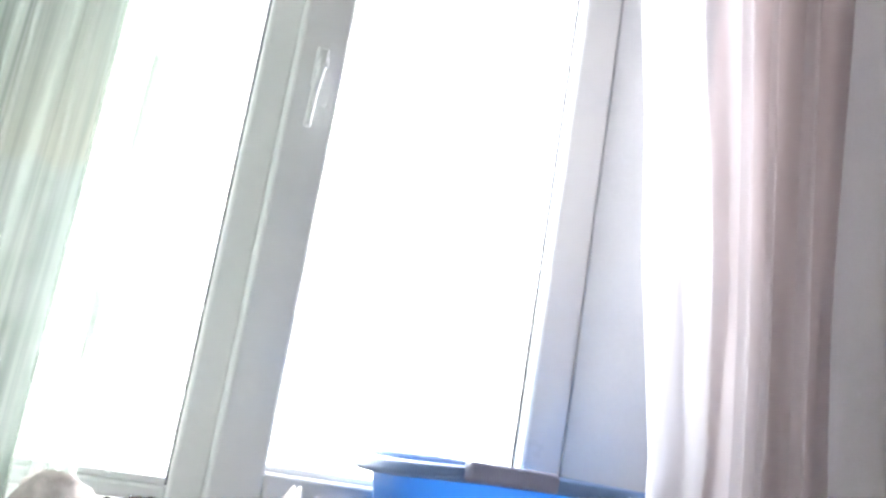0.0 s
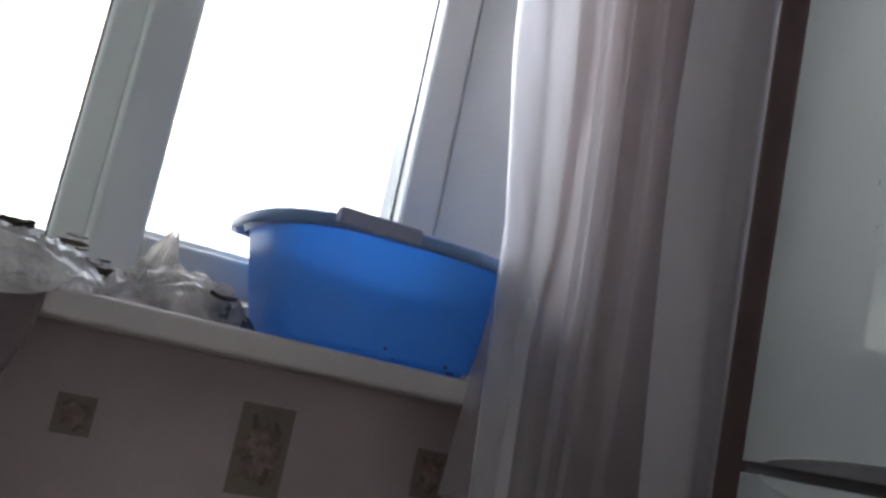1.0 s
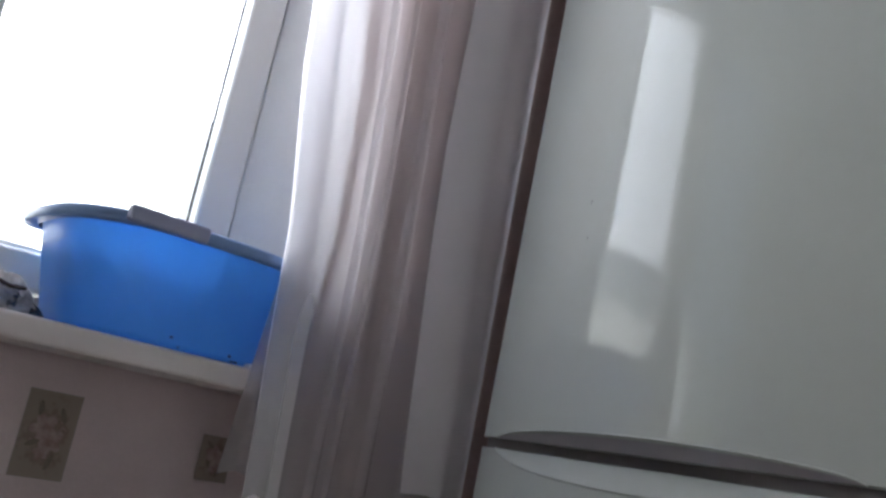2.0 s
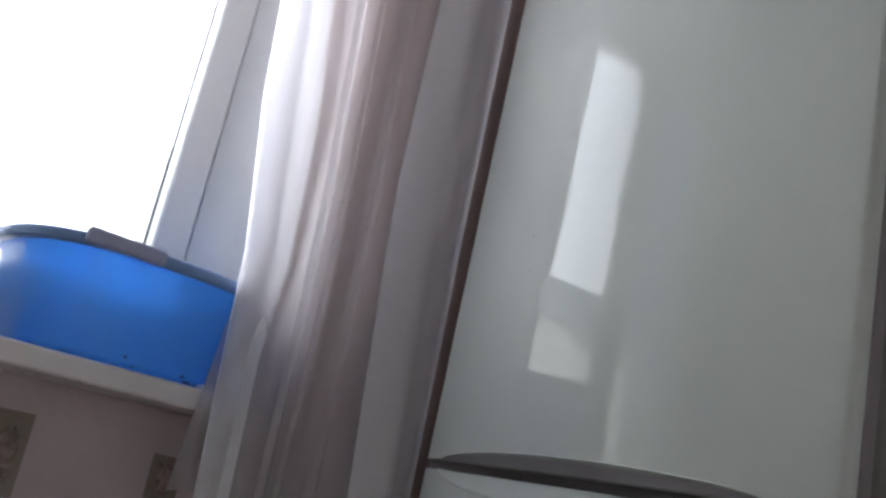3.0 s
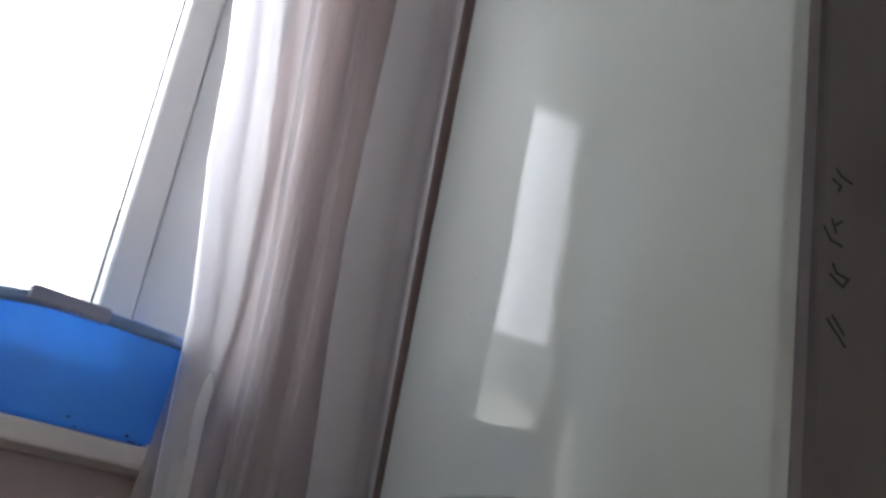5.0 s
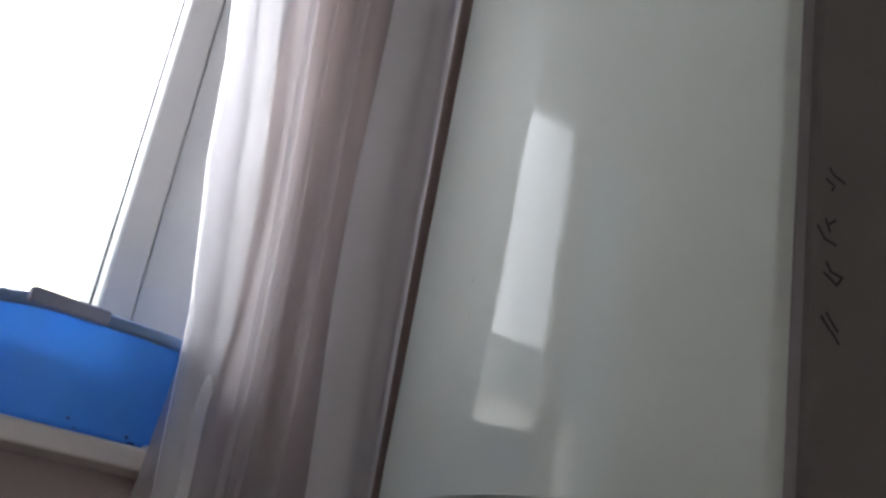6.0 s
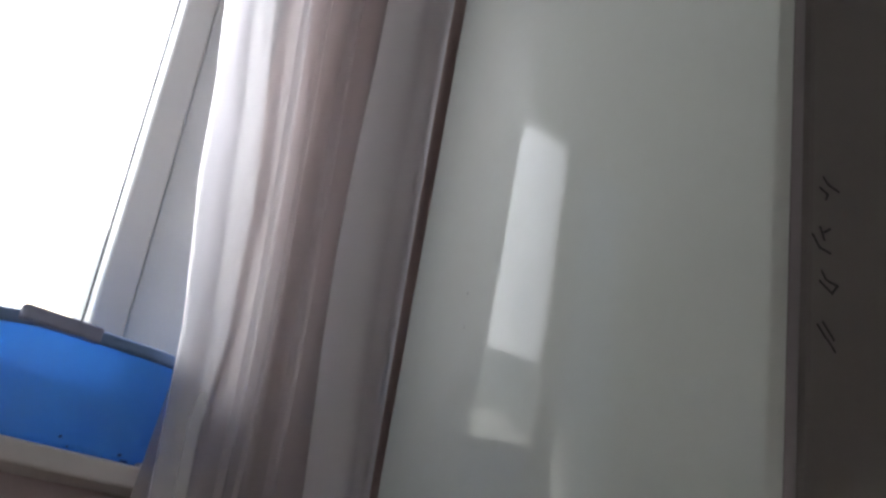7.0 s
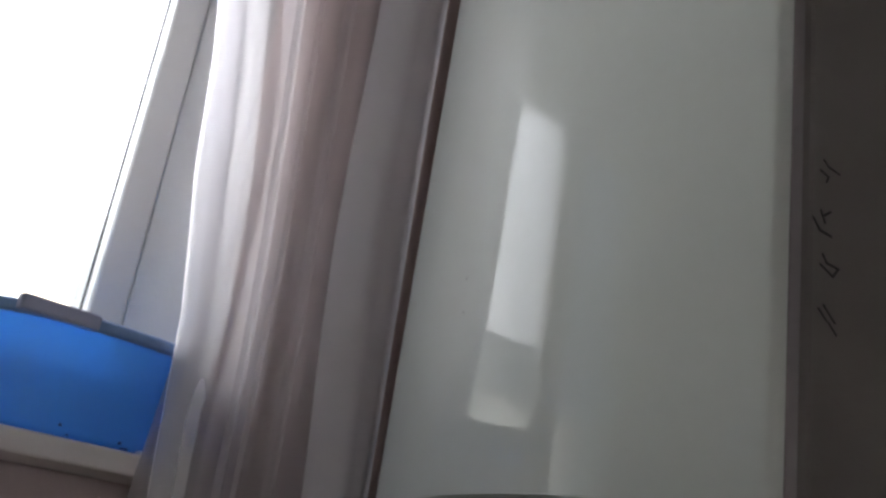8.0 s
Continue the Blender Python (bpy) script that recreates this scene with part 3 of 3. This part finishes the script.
for z0, z1 in ((SEAM + 0.010, 1.896), (0.074, SEAM - 0.010)):
    part("edge_trim", box(FX + BOW + 0.011, FX + 0.0645, FYN - 0.0016, FYN + 0.002, z0, z1, 0.0008, 1), EDGE_TRIM, fridge, "dark grey-purple strip along the door edge")
part("gap_seal", box(FX + 0.040, FX + 0.0645, FYN + 0.012, FYF - 0.012, SEAM - 0.0058, SEAM + 0.0058), DARK_RUBBER, fridge, "dark rubber seal between the doors")
MID = (FYN + FYF) / 2
part("lower_trim", strip_along(lambda y: SEAM - 0.004 - 0.0305 * groove(y), 0.0014, MID - 0.284, MID + 0.284, 0.0002), ENAMEL, fridge, "pale bead along the handle groove", smooth=True)
part("upper_trim", strip_along(lambda y: SEAM + 0.005 + 0.0175 * groove(y), 0.0014, MID - 0.284, MID + 0.284, 0.0002), ENAMEL, fridge, "pale bead along the handle groove", smooth=True)


def insert_point(u, v):
    y = lerp(MID - 0.280, MID + 0.280, u)
    z = lerp(SEAM + 0.0062, SEAM + 0.0045 + 0.0145 * groove(y), v)
    return (door_x(y, z, True) - 0.0010, y, z)


part("handle_insert", sheet(insert_point, 80, 8), GREY_LILAC, fridge, "grey-lilac plastic handle insert", smooth=True)
for y, z, r in ((0.905, 1.090, 0.0018), (0.900, 1.042, 0.0014)):
    bm = bmesh.new()
    bmesh.ops.create_uvsphere(bm, u_segments=10, v_segments=6, radius=r, matrix=Matrix.Translation((door_x(y, z, True), y, z)) @ Matrix.Diagonal((0.25, 0.7, 1.6, 1)))
    part("chip", bm, GREY_PLASTIC, fridge, "small dark chip in the enamel", smooth=True)

# scrawled marks on the fridge's side, as plain strokes
strokes = [(0.060, 1.149, 0.067, 1.144), (0.067, 1.144, 0.083, 1.142), (0.055, 1.136, 0.067, 1.133), (0.067, 1.133, 0.064, 1.127),
           (0.056, 1.094, 0.062, 1.083), (0.062, 1.091, 0.070, 1.097), (0.045, 1.083, 0.055, 1.073), (0.055, 1.073, 0.071, 1.072),
           (0.059, 1.050, 0.065, 1.043), (0.065, 1.043, 0.082, 1.042), (0.056, 1.039, 0.074, 1.032), (0.082, 1.042, 0.074, 1.032),
           (0.054, 0.995, 0.065, 0.986), (0.061, 1.000, 0.077, 0.987), (0.068, 0.985, 0.079, 0.976)]
marks = thing("scrawled_marks", "column of black illegible pen marks on the fridge side", "writing")
for xa, za, xb, zb in strokes:
    n = math.hypot(xb - xa, zb - za)
    bm = box(-n / 2 - 0.0012, n / 2 + 0.0012, -0.0005, 0.0005, -0.0013, 0.0013, 0.0004, 1)
    turn = Matrix.Rotation(-math.atan2(zb - za, xb - xa), 4, "Y")
    bmesh.ops.transform(bm, matrix=Matrix.Translation((FX + BOW + 0.004 + (xa + xb) / 2, FYN + 0.0037, (za + zb) / 2 - 0.003)) @ turn, verts=bm.verts)
    part("stroke", bm, INK, marks)

# the fridge stands turned towards the window and leans back a little on its raised front feet
STAND = Matrix.Translation((0.906, 1.0275, 1.004)) @ Matrix.Rotation(radians(-13.7), 4, "Z") @ Matrix.Rotation(radians(0.4), 4, "Y") @ Matrix.Translation((-FX - BOW, -FYF, -1.0))
fridge.matrix_world = STAND
marks.matrix_world = STAND

# ---- basin on the sill ----
BX, BY, BZ = 0.582, 1.462, SZ1 + 0.001


def superoval(a, rx, ry, n=3.2):
    c, s = math.cos(a), math.sin(a)
    r = (abs(c) ** n + abs(s) ** n) ** (-1 / n)
    return rx * r * c, ry * r * s


basin = thing("plastic_basin", "blue plastic washing-up basin with a flared rim standing on the windowsill", "basin")
prof = [(0.0, 0.002, 0.0), (0.80, 0.0, 0.0), (0.96, 0.002, 0.0), (1.0, 0.010, 0.0), (1.0, 0.05, 0.25), (1.0, 0.10, 0.52), (1.0, 0.150, 0.80), (1.0, 0.166, 0.90)]


def rim_ring(bm, out, z, n=96):
    """A ring of the rim, which reaches further out at the basin's two ends than along its front."""
    ring = []
    for k in range(n):
        a = k / n * math.tau
        o = out * lerp(0.45, 1.0, abs(math.cos(a)) ** 3)
        x, y = superoval(a, RX1 * 0.985 + o, RY1 * 0.985 + o)
        ring.append(bm.verts.new((BX + x, BY + y, BZ + z)))
    return ring


def basin_ring(bm, rx, ry, z, n=72):
    return [bm.verts.new((BX + superoval(k / n * math.tau, rx, ry)[0], BY + superoval(k / n * math.tau, rx, ry)[1], BZ + z)) for k in range(n)]


def bridge(bm, a, b):
    k = len(a)
    for i in range(k):
        bm.faces.new((a[i], a[(i + 1) % k], b[(i + 1) % k], b[i]))


RX0, RY0, RX1, RY1 = 0.153, 0.126, 0.192, 0.152
bm = bmesh.new()
outer = []
for f, z, t in prof[1:]:
    outer.append(basin_ring(bm, lerp(RX0, RX1, t) * f, lerp(RY0, RY1, t) * f, z))
inner = [basin_ring(bm, lerp(RX0, RX1, t) - 0.004, lerp(RY0, RY1, t) - 0.004, z) for z, t in ((0.166, 0.90), (0.10, 0.52), (0.05, 0.25), (0.006, 0.02))]
for a, b2 in zip(outer, outer[1:]):
    bridge(bm, a, b2)
for a, b2 in zip(inner, inner[1:]):
    bridge(bm, a, b2)
bm.faces.new(outer[0])
bm.faces.new(inner[-1])
bridge(bm, outer[-1], inner[0])
part("bowl", bm, BLUE, basin, smooth=True)
bm = bmesh.new()
rings = [rim_ring(bm, o, z - 0.005) for o, z in ((-0.004, 0.164), (0.004, 0.174), (0.014, 0.1775), (0.022, 0.174), (0.0245, 0.166), (0.0235, 0.158), (0.0205, 0.158), (0.020, 0.168), (0.013, 0.172), (0.006, 0.167), (0.0, 0.158))]
for a, b2 in zip(rings, rings[1:]):
    bridge(bm, a, b2)
for v in bm.verts:      # the rim sags a little towards its two ends
    v.co.z -= 0.010 * abs((v.co.x - BX) / 0.21) ** 2.5 * (1.0 if v.co.x < BX else 0.3)
part("rim", bm, RIM_BLUE, basin, smooth=True)
part("foot", box(BX + 0.118, BX + 0.146, BY - 0.116, BY - 0.088, SZ1 + 0.0004, SZ1 + 0.008, 0.002), PVC, basin, "small white foot under the base")
dirt = random.Random(9)
for dx, z, r in [(-0.020, 0.016, 0.0026), (0.078, 0.010, 0.0030)] + [(dirt.uniform(-0.11, 0.115), dirt.uniform(0.003, 0.007), dirt.uniform(0.0014, 0.0030)) for _ in range(3)]:
    t = z / 0.19
    rx, ry = lerp(RX0, RX1, t), lerp(RY0, RY1, t)
    y = BY - ry * (1 - abs(dx / rx) ** 3.2) ** (1 / 3.2)
    bm = bmesh.new()
    bmesh.ops.create_uvsphere(bm, u_segments=10, v_segments=6, radius=r, matrix=Matrix.Translation((BX + dx, y, BZ + z)) @ Matrix.Diagonal((1.6 if z < 0.008 else 1.1, 0.22, 0.8, 1)))
    part("dirt_speck", bm, SPECK, basin, "dark speck of dirt", smooth=True)
grip = part("grip", box(BX - 0.135, BX - 0.015, BY - RY1 - 0.0105, BY - RY1 + 0.010, BZ + 0.1525, BZ + 0.1765, 0.005, 3), GRIP_GREY, basin, "raised grey-lilac grip on the rim")

# ---- bags and scraps on the sill ----
def crumple(cx, cy, cz, lx, ly, h, seed, rough=1.0, nu=90, nv=70):
    """A heap of crinkled film: ridged noise over a low mound."""
    def fn(u, v):
        a, b2 = 2 * u - 1, 2 * v - 1
        m = max(1 - a * a, 0) ** 0.5 * max(1 - b2 * b2, 0) ** 0.5
        p = Vector((u * lx * 11 + v * ly * 7 + seed, v * ly * 24 - u * lx * 6, seed * 3.1))
        p += Vector((noise.noise(p * 0.9), noise.noise(p * 0.9 + Vector((4, 4, 4))), 0)) * 0.8
        rid = 1 - abs(noise.noise(p)) * 2.2
        rid2 = 1 - abs(noise.noise(p * 2.7 + Vector((5, 1, 2)))) * 2.0
        fin = noise.noise(p * 6.0)
        rid3 = 1 - abs(noise.noise(p * 5.3 + Vector((2, 8, 4)))) * 2.0
        z = h * m * (0.42 + 0.38 * rid * rough + 0.24 * rid2 * rough + 0.09 * rid3 * rough + 0.03 * fin)
        dx, dy = 0.010 * rough * noise.noise(p * 1.9 + Vector((9, 9, 9))), 0.010 * rough * noise.noise(p * 1.9 + Vector((3, 7, 1)))
        y = cy + b2 * ly / 2 * math.sqrt(1 - a * a / 2) * 1.15 + dy
        over = max(SY0 - 0.012 - y, 0.0)                # what reaches past the sill's edge hangs down
        return (cx + a * lx / 2 * math.sqrt(1 - b2 * b2 / 2) * 1.15 + dx, y + over * 0.75, cz + max(z, 0.0015) - over * 0.95)
    return sheet(fn, nu, nv)


TOPZ = SZ1 + 0.0005
bag = tagged(part("plastic_bag", crumple(0.060, 1.415, TOPZ + 0.006, 0.27, 0.25, 0.050, 1.7, 1.2, 110, 100), FILM), "crinkled clear plastic bag lying on the windowsill", "plastic bag")
white_bag = tagged(part("plastic_bag", crumple(0.305, 1.46, TOPZ, 0.18, 0.19, 0.060, 6.3, 1.15, 110, 90), BAG_WHITE), "crumpled white plastic bag on the windowsill", "plastic bag")
tagged(part("plastic_bag", crumple(0.335, 1.425, TOPZ, 0.13, 0.10, 0.030, 9.1, 1.4), DARK_FILM), "flattened grey plastic bag beside the basin", "plastic bag")
tagged(part("plastic_bag", crumple(0.015, 1.43, TOPZ, 0.11, 0.09, 0.095, 3.4, 1.0), BAG_WHITE), "upright white plastic bag among the crinkled film", "plastic bag")


def peak(u, v):
    """The twisted, upright neck of the white bag."""
    a = u * math.tau
    r = lerp(0.046, 0.006, v ** 0.7) * (1 + 0.20 * math.sin(3 * a + 6 * v) + 0.16 * math.sin(7 * a - 5 * v) + 0.10 * math.sin(13 * a + 9 * v))
    return (0.268 + 0.020 * v + r * math.cos(a), 1.46 + r * math.sin(a), TOPZ + 0.01 + 0.098 * v + 0.003 * math.sin(4 * a))


part("neck", sheet(peak, 72, 30, closed=True), BAG_WHITE, white_bag, "twisted upright neck of the bag")

rnd = random.Random(4)
for i in range(48):
    cx, cy = rnd.uniform(0.02, 0.365), rnd.uniform(1.37, 1.57)
    s = rnd.uniform(0.009, 0.026)
    turn, tip = rnd.uniform(-0.6, 0.6), rnd.uniform(-0.7, 0.7)

    def leaf(u, v, s=s, rnd_w=rnd.uniform(0.25, 0.6), k=rnd.uniform(0.02, 0.30)):
        a, b2 = 2 * u - 1, 2 * v - 1
        wd = (1 - abs(a) ** 5) * rnd_w
        return Vector((a * s, b2 * s * wd, k * s * (b2 * b2 * 0.6 + a * a * 0.5 + 0.12 * math.sin(a * 9 + b2 * 3))))
    bm = sheet(leaf, 8, 4)
    base_z = TOPZ + (0.048 if cx < 0.19 else 0.030) + rnd.uniform(0, 0.014)
    bmesh.ops.transform(bm, matrix=Matrix.Translation((cx, cy, base_z)) @ Matrix.Rotation(turn, 4, "Z") @ Matrix.Rotation(tip, 4, "X"), verts=bm.verts)
    thick(tagged(part("dry_scrap", bm, DRY_LEAF, smooth=True), "curled dark brown dry scrap on the plastic bags", "dry scrap", "dry scraps on the sill"), 0.0008)


def drape_cloth(u, v):
    """Dark cloth over the sill's edge; its lower corner slants away."""
    x = lerp(-0.30, lerp(0.155, 0.075, v), u)
    if v < 0.18:
        t = v / 0.18
        return (x, lerp(1.40, SY0 - 0.004, t), SZ1 + 0.004 + 0.004 * math.sin(u * 23) - 0.002 * t)
    t = (v - 0.18) / 0.82
    return (x + 0.006 * math.sin(t * 9), SY0 - 0.008 - 0.010 * abs(math.sin(u * 11 + t)) * t, SZ1 - 0.001 - t * 0.30)


thick(tagged(part("dark_cloth", sheet(drape_cloth, 60, 40), DARK_CLOTH, smooth=True), "dark cloth draped over the windowsill edge under the plastic bag", "cloth"), 0.003)
